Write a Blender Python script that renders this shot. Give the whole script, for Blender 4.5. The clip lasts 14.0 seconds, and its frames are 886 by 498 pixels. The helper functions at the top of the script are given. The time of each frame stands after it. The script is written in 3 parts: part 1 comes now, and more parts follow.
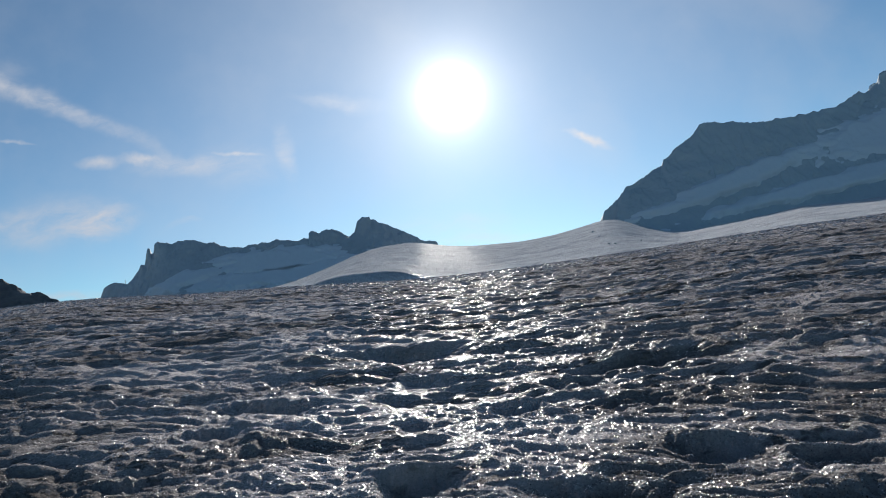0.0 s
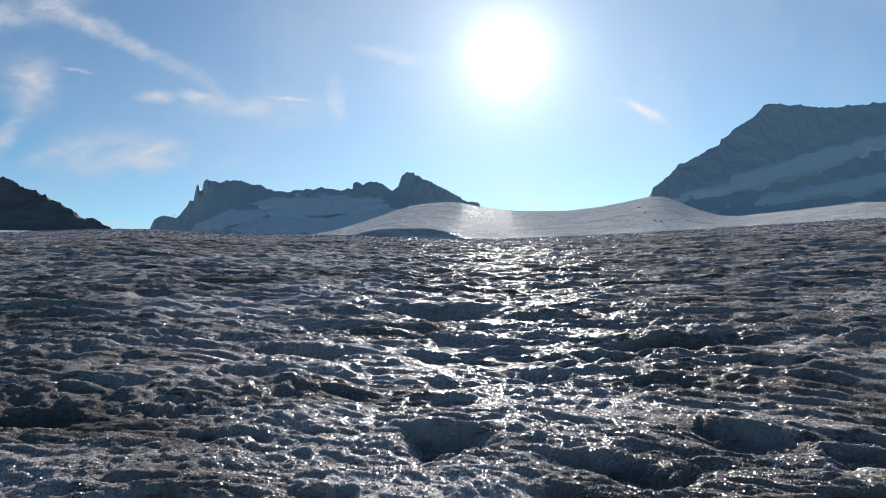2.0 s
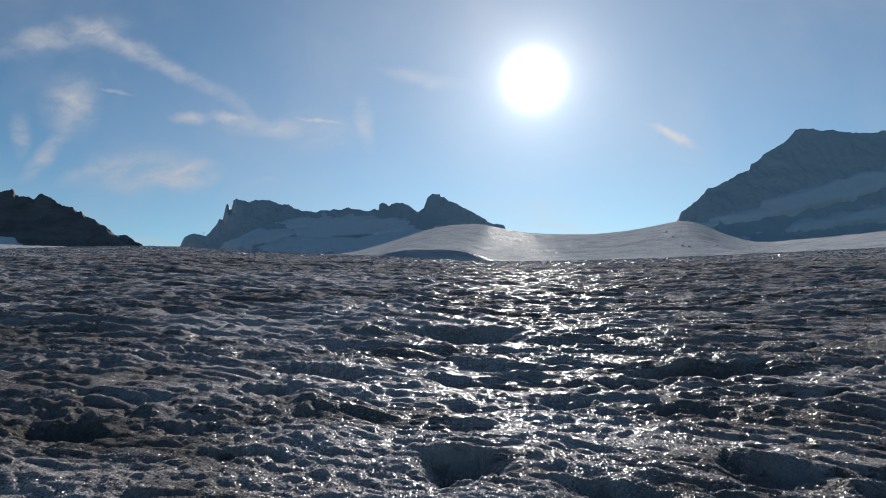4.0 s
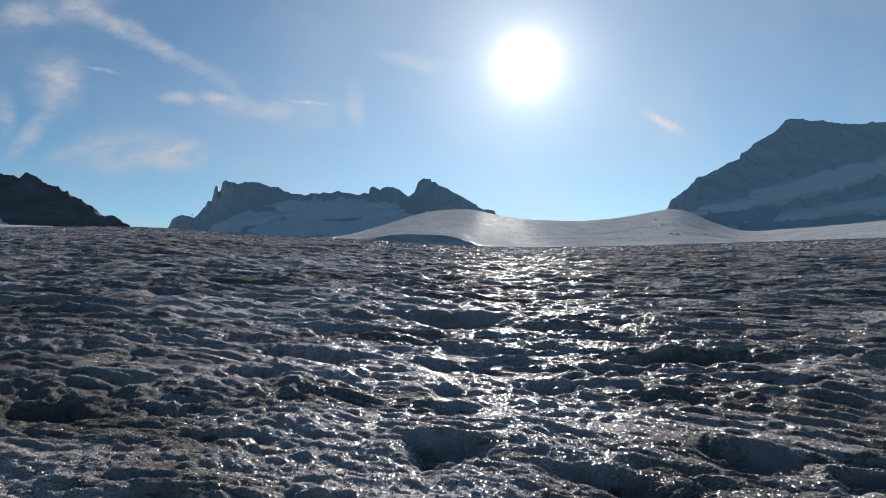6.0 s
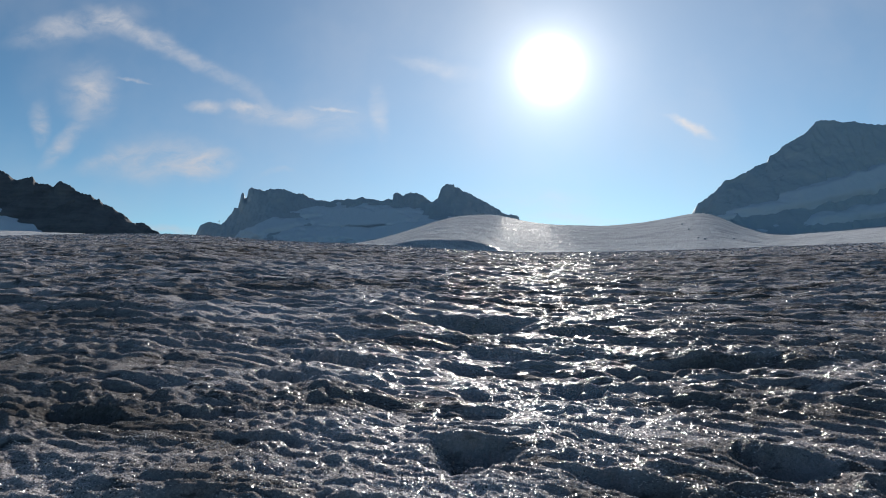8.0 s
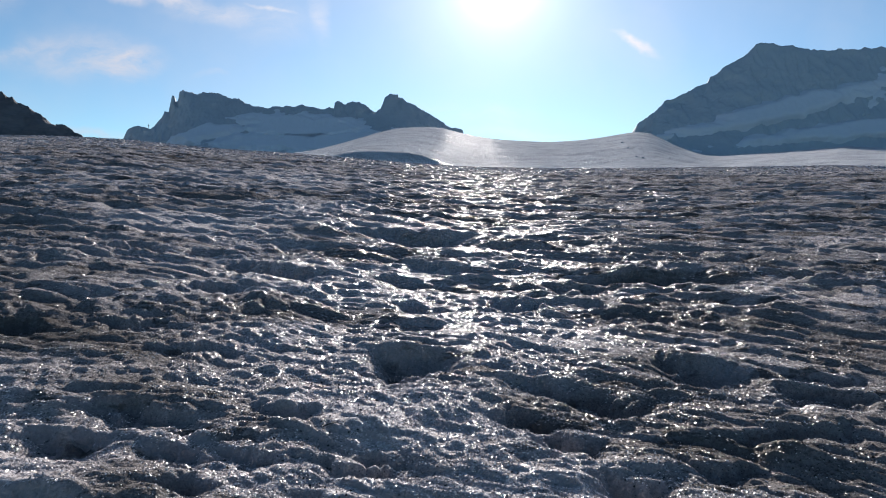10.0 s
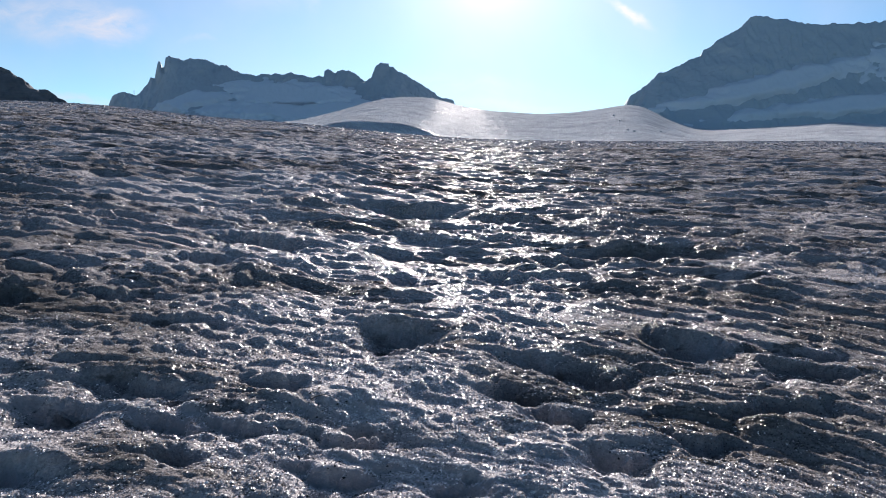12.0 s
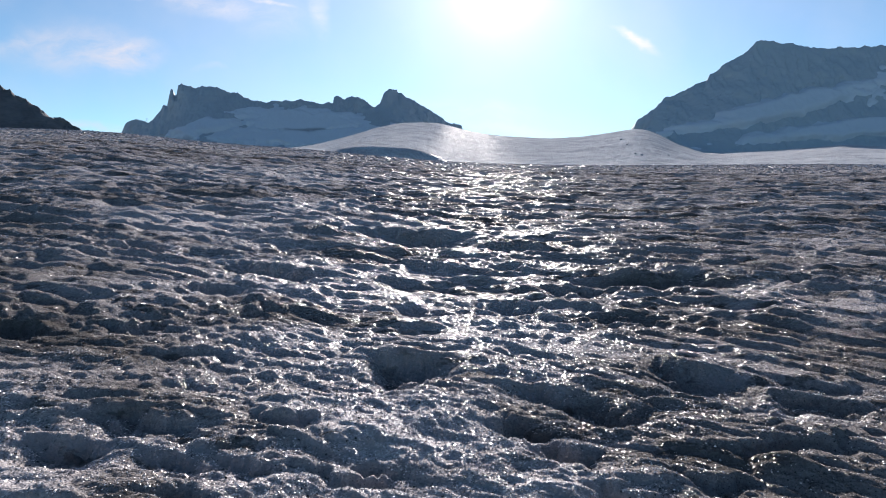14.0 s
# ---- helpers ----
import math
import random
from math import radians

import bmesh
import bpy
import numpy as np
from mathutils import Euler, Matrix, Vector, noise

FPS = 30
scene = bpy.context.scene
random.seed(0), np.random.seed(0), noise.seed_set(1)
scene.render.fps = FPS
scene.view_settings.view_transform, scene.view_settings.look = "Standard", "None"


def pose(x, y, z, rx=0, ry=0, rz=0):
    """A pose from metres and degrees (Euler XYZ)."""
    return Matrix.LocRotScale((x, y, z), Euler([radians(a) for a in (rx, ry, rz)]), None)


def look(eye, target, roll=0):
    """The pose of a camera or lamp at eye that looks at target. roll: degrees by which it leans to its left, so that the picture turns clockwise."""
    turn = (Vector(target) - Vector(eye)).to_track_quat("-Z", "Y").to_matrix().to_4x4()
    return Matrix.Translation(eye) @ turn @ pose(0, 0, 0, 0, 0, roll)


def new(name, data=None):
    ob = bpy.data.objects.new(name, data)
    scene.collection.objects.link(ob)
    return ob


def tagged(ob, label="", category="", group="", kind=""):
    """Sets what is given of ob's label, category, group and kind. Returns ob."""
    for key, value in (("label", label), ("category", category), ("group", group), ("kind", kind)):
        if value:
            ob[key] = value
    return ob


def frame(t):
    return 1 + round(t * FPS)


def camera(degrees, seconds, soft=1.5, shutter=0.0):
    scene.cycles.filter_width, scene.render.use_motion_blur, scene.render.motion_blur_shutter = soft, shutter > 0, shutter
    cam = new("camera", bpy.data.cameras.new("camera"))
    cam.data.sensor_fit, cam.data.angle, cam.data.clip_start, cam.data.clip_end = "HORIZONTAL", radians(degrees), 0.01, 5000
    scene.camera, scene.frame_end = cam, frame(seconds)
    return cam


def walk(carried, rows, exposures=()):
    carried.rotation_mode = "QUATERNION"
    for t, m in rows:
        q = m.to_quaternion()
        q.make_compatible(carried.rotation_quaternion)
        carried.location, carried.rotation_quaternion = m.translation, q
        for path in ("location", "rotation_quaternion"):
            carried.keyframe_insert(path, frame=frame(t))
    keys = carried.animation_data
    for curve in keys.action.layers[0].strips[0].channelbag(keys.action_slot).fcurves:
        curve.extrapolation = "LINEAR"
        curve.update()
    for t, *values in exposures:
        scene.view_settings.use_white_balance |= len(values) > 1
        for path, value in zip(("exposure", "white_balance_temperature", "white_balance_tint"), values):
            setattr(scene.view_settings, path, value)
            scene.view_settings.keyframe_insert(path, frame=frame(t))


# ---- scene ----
cam = camera(71.0, 14.0, soft=1.0)

# seconds and pose of the hand-held camera, standing on the ice and turning
PATH = [
    (0.0, pose(-0.020, -0.016, 1.584, 95.77, 7.50, -4.62)),
    (0.5, pose(-0.042, -0.036, 1.582, 96.49, 7.27, 0.18)),
    (1.0, pose(-0.073, -0.038, 1.569, 91.36, 4.38, 2.79)),
    (1.5, pose(-0.081, -0.022, 1.572, 88.70, 4.03, 1.62)),
    (2.0, pose(-0.050, -0.011, 1.594, 92.40, 2.05, -1.32)),
    (2.5, pose(-0.022, -0.012, 1.611, 94.25, 1.48, -1.56)),
    (3.0, pose(-0.022, -0.019, 1.607, 94.49, 1.45, -0.54)),
    (5.5, pose(-0.005, -0.016, 1.602, 93.70, 0.61, 1.59)),
    (6.0, pose(0.009, -0.002, 1.600, 93.05, 0.35, -0.06)),
    (6.5, pose(0.000, -0.000, 1.600, 93.00, -0.00, 0.00)),
    (7.0, pose(-0.001, -0.011, 1.600, 93.84, 0.14, -0.50)),
    (7.5, pose(-0.013, -0.018, 1.603, 93.70, -0.20, 0.24)),
    (8.0, pose(-0.021, -0.024, 1.594, 93.57, 0.44, 2.12)),
    (8.5, pose(0.017, 0.005, 1.586, 91.63, 1.48, -2.22)),
    (11.0, pose(-0.014, 0.064, 1.599, 84.22, -1.12, -2.98)),
    (11.5, pose(-0.010, 0.071, 1.606, 84.28, -1.12, -2.99)),
    (12.0, pose(-0.002, 0.068, 1.599, 83.01, -1.33, -4.07)),
    (12.5, pose(-0.015, 0.063, 1.620, 80.25, -1.02, -1.89)),
    (13.0, pose(-0.000, 0.058, 1.641, 79.86, -1.14, -2.91)),
    (13.5, pose(-0.009, 0.050, 1.659, 81.54, -1.23, -3.23)),
    (14.0, pose(-0.006, 0.051, 1.667, 85.21, -1.07, -3.31)),
]
EXPOSURES = [(0.0, 0.5, 6500, 10), (0.5, 0.2, 6500, 10), (1.0, 0.14, 6500, 10), (1.5, 0.5, 6500, 10), (2.0, 0.65, 6500, 10), (2.5, 0.65, 6500, 10), (3.0, 0.44, 6500, 10),
             (5.5, 0.22, 6500, 10), (6.0, 0.37, 6500, 10), (6.5, 0.44, 6500, 10), (8.5, 0.42, 6500, 10), (11.0, 0.92, 6500, 16), (14.0, 0.92, 6500, 16)]
walk(cam, PATH, EXPOSURES)

# ---------------------------------------------------------------- sun and sky
SUN_TURN, SUN_HEIGHT = radians(7.96), radians(19.36)
SUN_WAY = Vector((math.sin(SUN_TURN) * math.cos(SUN_HEIGHT), math.cos(SUN_TURN) * math.cos(SUN_HEIGHT), math.sin(SUN_HEIGHT)))

sun_data = bpy.data.lights.new("sun", "SUN")
sun_data.energy, sun_data.angle, sun_data.color = 5.0, radians(0.53), (1.0, 0.95, 0.88)
sun = new("sun", sun_data)
sun.matrix_world = look(SUN_WAY * 100, (0, 0, 0))


class Nodes:
    """Short hand for building node trees."""

    def __init__(self, tree):
        self.tree = tree
        tree.nodes.clear()

    def add(self, kind, values=None, **settings):
        n = self.tree.nodes.new(kind)
        if "operation" in settings:
            n.operation = settings["operation"]
        if settings.get("use_clamp"):
            n.use_clamp = True
        if "interpolation_type" in settings:
            n.interpolation_type = settings["interpolation_type"]
        if "data_type" in settings:
            n.data_type = settings["data_type"]
        if "feature" in settings:
            n.feature = settings["feature"]
        if "vector_type" in settings:
            n.vector_type = settings["vector_type"]
        if "attribute_name" in settings:
            n.attribute_name = settings["attribute_name"]
        for key, value in (values or {}).items():
            if isinstance(value, bpy.types.NodeSocket):
                self.tree.links.new(value, n.inputs[key])
            else:
                n.inputs[key].default_value = value
        return n

    def math(self, op, a, b=0.0, c=0.0, clamp=False):
        return self.add("ShaderNodeMath", {0: a, 1: b, 2: c}, operation=op, use_clamp=clamp).outputs[0]

    def vec(self, op, a, b=(0, 0, 0)):
        return self.add("ShaderNodeVectorMath", {0: a, 1: b}, operation=op)

    def noise(self, vector, scale, detail=3.0, rough=0.5, warp=0.0):
        return self.add("ShaderNodeTexNoise", {"Vector": vector, "Scale": scale, "Detail": detail, "Roughness": rough, "Distortion": warp})

    def ramp(self, value, lo, hi, to_lo=0.0, to_hi=1.0):
        return self.add("ShaderNodeMapRange", {0: value, 1: lo, 2: hi, 3: to_lo, 4: to_hi}, interpolation_type="SMOOTHSTEP").outputs[0]

    def mix(self, fac, a, b):
        n = self.add("ShaderNodeMix", data_type="RGBA")
        for i, v in ((0, fac), (6, a), (7, b)):
            if isinstance(v, bpy.types.NodeSocket):
                self.tree.links.new(v, n.inputs[i])
            else:
                n.inputs[i].default_value = v if i == 0 else (*v, 1)[:4]
        return n.outputs[2]


# wisps of cirrus: place over the horizon line (x/y, z/y), half length, half width, tilt, thickness
CIRRUS_HIGH = [
    (-0.654, 0.447, 0.093, 0.0187, 12, 0.75), (-0.543, 0.435, 0.079, 0.0140, -25, 0.80), (-0.453, 0.393, 0.070, 0.0112, -38, 0.50),
    (-0.369, 0.333, 0.061, 0.0103, -38, 0.30), (-0.629, 0.333, 0.039, 0.0429, 0, 0.85), (-0.669, 0.244, 0.045, 0.0131, 50, 0.70),
    (-0.711, 0.277, 0.015, 0.0299, 0, 0.70), (-0.554, 0.355, 0.025, 0.0023, -12, 0.90), (-0.041, 0.364, 0.060, 0.010, -14, 0.45),
    (0.365, 0.252, 0.033, 0.007, -25, 1.3),
]
CIRRUS_LOW = [
    (-0.430, 0.304, 0.024, 0.0084, -5, 1.00), (-0.368, 0.301, 0.030, 0.0056, -8, 0.80), (-0.308, 0.289, 0.061, 0.0121, -4, 0.60),
    (-0.216, 0.279, 0.061, 0.0280, -8, 0.35), (-0.136, 0.288, 0.013, 0.0373, 10, 0.50), (-0.216, 0.297, 0.034, 0.0028, -10, 0.80),
    (-0.494, 0.216, 0.089, 0.0317, -4, 0.70), (-0.430, 0.205, 0.043, 0.0187, 14, 0.70), (-0.599, 0.218, 0.043, 0.0121, 25, 0.50),
    (-0.304, 0.192, 0.024, 0.0047, 5, 0.40), (-0.488, 0.101, 0.070, 0.006, -3, 0.6), (0.111, 0.136, 0.120, 0.018, -5, 0.3),
    (0.19, 0.105, 0.10, 0.008, -3, 0.35),
]


def make_world():
    world = bpy.data.worlds.new("sky")
    scene.world = world
    world.use_nodes = True
    n = Nodes(world.node_tree)
    sky = n.add("ShaderNodeTexSky")
    sky.sky_type, sky.sun_disc, sky.sun_elevation, sky.sun_rotation = "NISHITA", False, SUN_HEIGHT, SUN_TURN
    sky.altitude, sky.air_density, sky.dust_density, sky.ozone_density = 2600.0, 1.0, 0.15, 1.0
    way = n.add("ShaderNodeTexCoord").outputs["Generated"]
    way = n.vec("NORMALIZE", way).outputs[0]
    # bright aureole of the sun in thin high haze
    near = n.math("MAXIMUM", n.vec("DOT_PRODUCT", way, tuple(SUN_WAY)).outputs["Value"], 0.0)
    glow = n.math("ADD", n.math("MULTIPLY", n.math("POWER", near, 3500.0), 110.0), n.math("MULTIPLY", n.math("POWER", near, 800.0), 6.0))
    glow = n.math("ADD", glow, n.math("MULTIPLY", n.math("POWER", near, 170.0), 3.6))
    glow = n.math("ADD", glow, n.math("MULTIPLY", n.math("POWER", near, 13.0), 3.0))
    # cirrus
    xyz = n.add("ShaderNodeSeparateXYZ", {0: way})
    front = n.math("MAXIMUM", xyz.outputs[1], 0.02)
    flat = n.add("ShaderNodeCombineXYZ", {0: n.math("DIVIDE", xyz.outputs[0], front), 1: n.math("DIVIDE", xyz.outputs[2], front)}).outputs[0]
    curl = n.noise(flat, 9.0, 4.0, 0.6)
    flat_warped = n.vec("ADD", flat, n.vec("SCALE", n.vec("SUBTRACT", curl.outputs["Color"], (0.5, 0.5, 0.5)).outputs[0]).outputs[0])
    flat_warped.inputs[1].links[0].from_node.inputs["Scale"].default_value = 0.05
    flat_warped = flat_warped.outputs[0]
    cover = None
    for x, y, long, wide, tilt, thick in CIRRUS_HIGH + CIRRUS_LOW:
        local = n.add("ShaderNodeMapping", {0: flat_warped, 1: (x, y, 0), 2: (0, 0, radians(tilt)), 3: (long * 1.7, wide * 1.8, 1)}, vector_type="TEXTURE")
        far = n.vec("LENGTH", local.outputs[0]).outputs["Value"]
        wisp = n.ramp(far, 1.0, 0.0, 0.0, thick)
        cover = wisp if cover is None else n.math("ADD", cover, wisp)
    grain = n.noise(n.add("ShaderNodeMapping", {0: flat_warped, 2: (0, 0, radians(-25)), 3: (1, 2.2, 1)}).outputs[0], 14.0, 7.0, 0.62, 0.4)
    cover = n.math("MULTIPLY", cover, n.ramp(grain.outputs["Fac"], 0.15, 0.8), clamp=True)
    veil = n.ramp(n.noise(flat_warped, 3.0, 5.0, 0.55).outputs["Fac"], 0.35, 0.75, 0.0, 0.2)
    cover = n.math("ADD", cover, veil, clamp=True)
    ahead = n.ramp(xyz.outputs[1], 0.05, 0.25)
    cover = n.math("MULTIPLY", n.math("MULTIPLY", cover, ahead), 1.1)
    # pale haze over the horizon
    cover = n.math("MAXIMUM", cover, n.ramp(xyz.outputs[2], 0.22, 0.04, 0.0, 0.06))
    blue = n.vec("MULTIPLY", sky.outputs[0], (0.61, 0.87, 0.95)).outputs[0]
    cloud = n.vec("SCALE", (0.86, 0.90, 1.0))
    cloud.inputs["Scale"].default_value = 6.3
    lit = n.mix(cover, blue, (1, 1, 1))
    n.tree.links.new(cloud.outputs[0], lit.node.inputs[7])
    warm = n.vec("SCALE", (1.0, 0.99, 0.96))
    n.tree.links.new(glow, warm.inputs["Scale"])
    total = n.vec("ADD", lit, warm.outputs[0]).outputs[0]
    back = n.add("ShaderNodeBackground", {"Color": total, "Strength": SKY_STRENGTH})
    n.add("ShaderNodeOutputWorld", {"Surface": back.outputs[0]})


SKY_STRENGTH = 0.07
make_world()


# ---------------------------------------------------------------- materials
def material(name):
    m = bpy.data.materials.new(name)
    m.use_nodes = True
    return m, Nodes(m.node_tree)


def finish(n, color, rough, bump=None, spec=0.5, **more):
    shader = n.add("ShaderNodeBsdfPrincipled", {"Base Color": color, "Roughness": rough, "Specular IOR Level": spec, **more})
    if bump is not None:
        n.tree.links.new(bump, shader.inputs["Normal"])
    n.add("ShaderNodeOutputMaterial", {"Surface": shader.outputs[0]})
    return shader


def bumped(n, height, distance, strength=1.0, normal=None):
    b = n.add("ShaderNodeBump", {"Height": height, "Distance": distance, "Strength": strength})
    if normal is not None:
        n.tree.links.new(normal, b.inputs["Normal"])
    return b.outputs[0]


def facets(n, at, layers):
    """Normals of loose ice grains: each cell is a small face that leans its own way."""
    normal = n.add("ShaderNodeNewGeometry").outputs["Normal"]
    for scale, lean in layers:
        cell = n.add("ShaderNodeTexVoronoi", {"Vector": at, "Scale": scale}).outputs["Color"]
        tilt = n.vec("SCALE", n.vec("SUBTRACT", cell, (0.5, 0.5, 0.5)).outputs[0])
        tilt.inputs["Scale"].default_value = lean
        normal = n.vec("ADD", normal, tilt.outputs[0]).outputs[0]
    return n.vec("NORMALIZE", normal).outputs[0]


# drifts of silt and fields of bleached crust on the ice: place, half length, half width, strength
SILT = [(-3.0, 5.0, 2.2, 0.9, 1.0), (-1.5, 3.7, 0.8, 0.35, 0.8), (-0.6, 3.45, 0.6, 0.25, 0.9), (1.9, 3.1, 1.1, 0.5, 1.0), (3.7, 5.0, 1.2, 1.2, 0.8),
        (2.7, 2.8, 0.9, 0.5, 0.9), (4.6, 9.5, 3.0, 1.6, 0.6), (-6.5, 10.0, 4.0, 3.0, 0.8), (-1.2, 2.7, 0.5, 0.3, 0.8), (-4.6, 6.6, 2.0, 1.4, 0.8)]
BLEACHED = [(0.0, 3.7, 0.8, 0.9, 1.0), (0.0, 2.8, 0.9, 0.45, 1.0), (-1.9, 2.7, 0.6, 0.4, 0.7), (-0.8, 5.0, 1.0, 0.7, 0.8), (2.5, 3.7, 0.7, 0.25, 0.7),
            (0.9, 2.6, 0.7, 0.4, 1.0), (-2.5, 13.0, 4.0, 4.5, 0.8), (-5.0, 30.0, 8.0, 12.0, 0.7), (-1.2, 8.0, 2.0, 2.0, 0.8), (1.0, 5.5, 1.0, 1.0, 0.6)]


def make_ice():
    """Wet, coarse-grained glacier ice with grit, turning to firn far off."""
    m, n = material("glacier_ice")
    at = n.add("ShaderNodeTexCoord").outputs["Object"]
    firn = n.add("ShaderNodeAttribute", attribute_name="firn").outputs["Fac"]
    wet = n.add("ShaderNodeAttribute", attribute_name="wet").outputs["Fac"]
    long = n.add("ShaderNodeMapping", {0: at, 2: (0, 0, radians(-12)), 3: (0.4, 1, 1)}).outputs[0]
    patch = n.noise(long, 0.9, 5.0, 0.6, 0.3).outputs["Fac"]
    broad = n.noise(at, 0.06, 3.0, 0.5).outputs["Fac"]
    fine = n.noise(at, 45.0, 4.0, 0.7).outputs["Fac"]
    speck = n.add("ShaderNodeTexVoronoi", {"Vector": at, "Scale": 55.0}).outputs["Distance"]
    front = n.add("ShaderNodeAttribute", attribute_name="front").outputs["Fac"]

    def pool(cx, cy, long_half, short_half, strength):
        """A patch with a ragged edge, lying along the ridges."""
        local = n.add("ShaderNodeMapping", {0: at, 1: (cx, cy, 0), 2: (0, 0, radians(-12)), 3: (long_half, short_half, 50)}, vector_type="TEXTURE").outputs[0]
        reach = n.math("ADD", n.vec("LENGTH", local).outputs["Value"], n.math("MULTIPLY", n.math("SUBTRACT", patch, 0.5), 2.2))
        return n.ramp(reach, 1.2, 0.2, 0.0, strength)

    # silt washed out in drifts, and bleached crust where the ice is clean
    dirt = n.math("MULTIPLY", n.ramp(patch, 0.40, 0.64), n.ramp(broad, 0.25, 0.6, 0.6, 1.0))
    streak = n.noise(long, 6.0, 4.0, 0.6, 0.4).outputs["Fac"]
    dirt = n.math("MAXIMUM", dirt, n.math("MULTIPLY", n.ramp(streak, 0.49, 0.66), n.ramp(patch, 0.25, 0.5, 0.35, 1.0)))
    for spot in SILT:
        dirt = n.math("MAXIMUM", dirt, pool(*spot))
    clean = None
    for spot in BLEACHED:
        clean = pool(*spot) if clean is None else n.math("MAXIMUM", clean, pool(*spot))
    dirt = n.math("MULTIPLY", dirt, n.math("SUBTRACT", 1.0, clean))
    # granular crust, dusted with fine rock flour
    grain = n.add("ShaderNodeSeparateXYZ", {0: n.add("ShaderNodeTexVoronoi", {"Vector": at, "Scale": 130.0}).outputs["Color"]})
    tone = n.math("MULTIPLY", n.math("ADD", n.ramp(fine, 0.3, 0.7), grain.outputs[0]), 0.5)
    crust = n.mix(tone, (0.045, 0.041, 0.040), (0.60, 0.555, 0.555))
    crust = n.mix(n.math("MULTIPLY", clean, 0.8), crust, n.mix(tone, (0.24, 0.222, 0.22), (0.78, 0.73, 0.73)))
    crust = n.mix(n.math("MULTIPLY", dirt, 0.92), crust, (0.038, 0.035, 0.031))
    # smooth bare ice on the steep valley-side faces
    bare = n.mix(patch, (0.36, 0.338, 0.345), (0.16, 0.15, 0.152))
    ice = n.mix(n.math("MULTIPLY", front, n.math("SUBTRACT", 0.95, n.math("MULTIPLY", dirt, 0.75))), crust, bare)
    dots = n.math("MULTIPLY", n.ramp(speck, 0.22, 0.12), n.ramp(patch, 0.42, 0.6))
    ice = n.mix(n.math("MULTIPLY", dots, 0.85), ice, (0.02, 0.019, 0.018))
    drift = n.add("ShaderNodeMapping", {0: at, 2: (0, 0, radians(-12)), 3: (0.6, 0.8, 1)}).outputs[0]
    snow = n.mix(n.ramp(n.noise(drift, 0.06, 7.0, 0.65).outputs["Fac"], 0.35, 0.6), (0.30, 0.315, 0.335), (0.42, 0.435, 0.455))
    color = n.mix(firn, ice, snow)
    cups = bumped(n, n.noise(at, 0.4, 3.0, 0.6).outputs["Fac"], 1.6, firn)
    rough = n.math("SUBTRACT", 1.0, n.math("MULTIPLY", front, 0.8))
    chop = n.noise(n.add("ShaderNodeMapping", {0: at, 2: (0, 0, radians(-12)), 3: (0.8, 1, 1)}).outputs[0], 2.2, 6.0, 0.7).outputs["Fac"]
    waves = bumped(n, chop, 0.10, 1.0, cups)
    lumps = bumped(n, n.noise(at, 12.0, 3.0, 0.6).outputs["Fac"], 0.03, rough, waves)
    grains = n.add("ShaderNodeTexVoronoi", {"Vector": at, "Scale": 48.0}, feature="SMOOTH_F1").outputs["Distance"]
    grains = n.math("ADD", grains, n.noise(at, 120.0, 2.0, 0.6).outputs["Fac"])
    grainy = bumped(n, grains, 0.012, rough, lumps)
    film = facets(n, at, ((330.0, 0.6), (130.0, 1.5), (30.0, 0.6), (6.0, 0.4)))
    finish(n, color, 0.9, grainy, 0.0, **{"Coat Weight": n.math("MULTIPLY", n.math("MULTIPLY", wet, n.ramp(grain.outputs[1], 0.5, 1.0, 0.0, 0.95)), n.math("MULTIPLY", rough, n.math("SUBTRACT", 1.0, n.math("MULTIPLY", dirt, 0.6)))), "Coat Roughness": 0.16, "Coat IOR": 1.33, "Coat Normal": film,
                                           "Subsurface Weight": 0.55, "Subsurface Radius": (0.9, 0.95, 1.0), "Subsurface Scale": 0.04})
    return m


def make_rock(name, dark, light, scale=0.02):
    m, n = material(name)
    at = n.add("ShaderNodeTexCoord").outputs["Object"]
    big = n.noise(at, scale, 8.0, 0.65, 0.2).outputs["Fac"]
    strata = n.noise(n.add("ShaderNodeMapping", {0: at, 2: (0, radians(12), 0), 3: (0.25, 0.25, 1.6)}).outputs[0], scale * 3, 5.0, 0.6).outputs["Fac"]
    color = n.mix(n.ramp(n.math("ADD", n.math("MULTIPLY", big, 0.6), n.math("MULTIPLY", strata, 0.4)), 0.35, 0.65), dark, light)
    bump = bumped(n, n.math("ADD", big, strata), 4.0, 0.15)
    finish(n, color, 0.85, bump, 0.3)
    return m


def make_snow():
    m, n = material("old_snow")
    at = n.add("ShaderNodeTexCoord").outputs["Object"]
    patch = n.noise(at, 0.03, 6.0, 0.6, 0.3).outputs["Fac"]
    # old snow, with the blue tint of the haze put into its colour
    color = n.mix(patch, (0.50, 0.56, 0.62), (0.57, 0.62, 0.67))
    finish(n, color, 0.6, bumped(n, patch, 3.0, 0.5), 0.3)
    return m


ICE = make_ice()
ROCK_DARK = make_rock("dark_schist", (0.075, 0.078, 0.085), (0.13, 0.133, 0.14), 0.03)
# haze is put into the next two rock colours: pale, bluish, low in contrast
ROCK_HAZED = make_rock("hazed_gneiss", (0.32, 0.365, 0.41), (0.37, 0.42, 0.46), 0.015)
ROCK_HAZED_GREY = make_rock("hazed_grey_gneiss", (0.34, 0.405, 0.455), (0.37, 0.43, 0.475), 0.02)
GRIT = make_rock("wet_dark_grit", (0.018, 0.017, 0.016), (0.05, 0.046, 0.042), 20.0)
SNOW = make_snow()


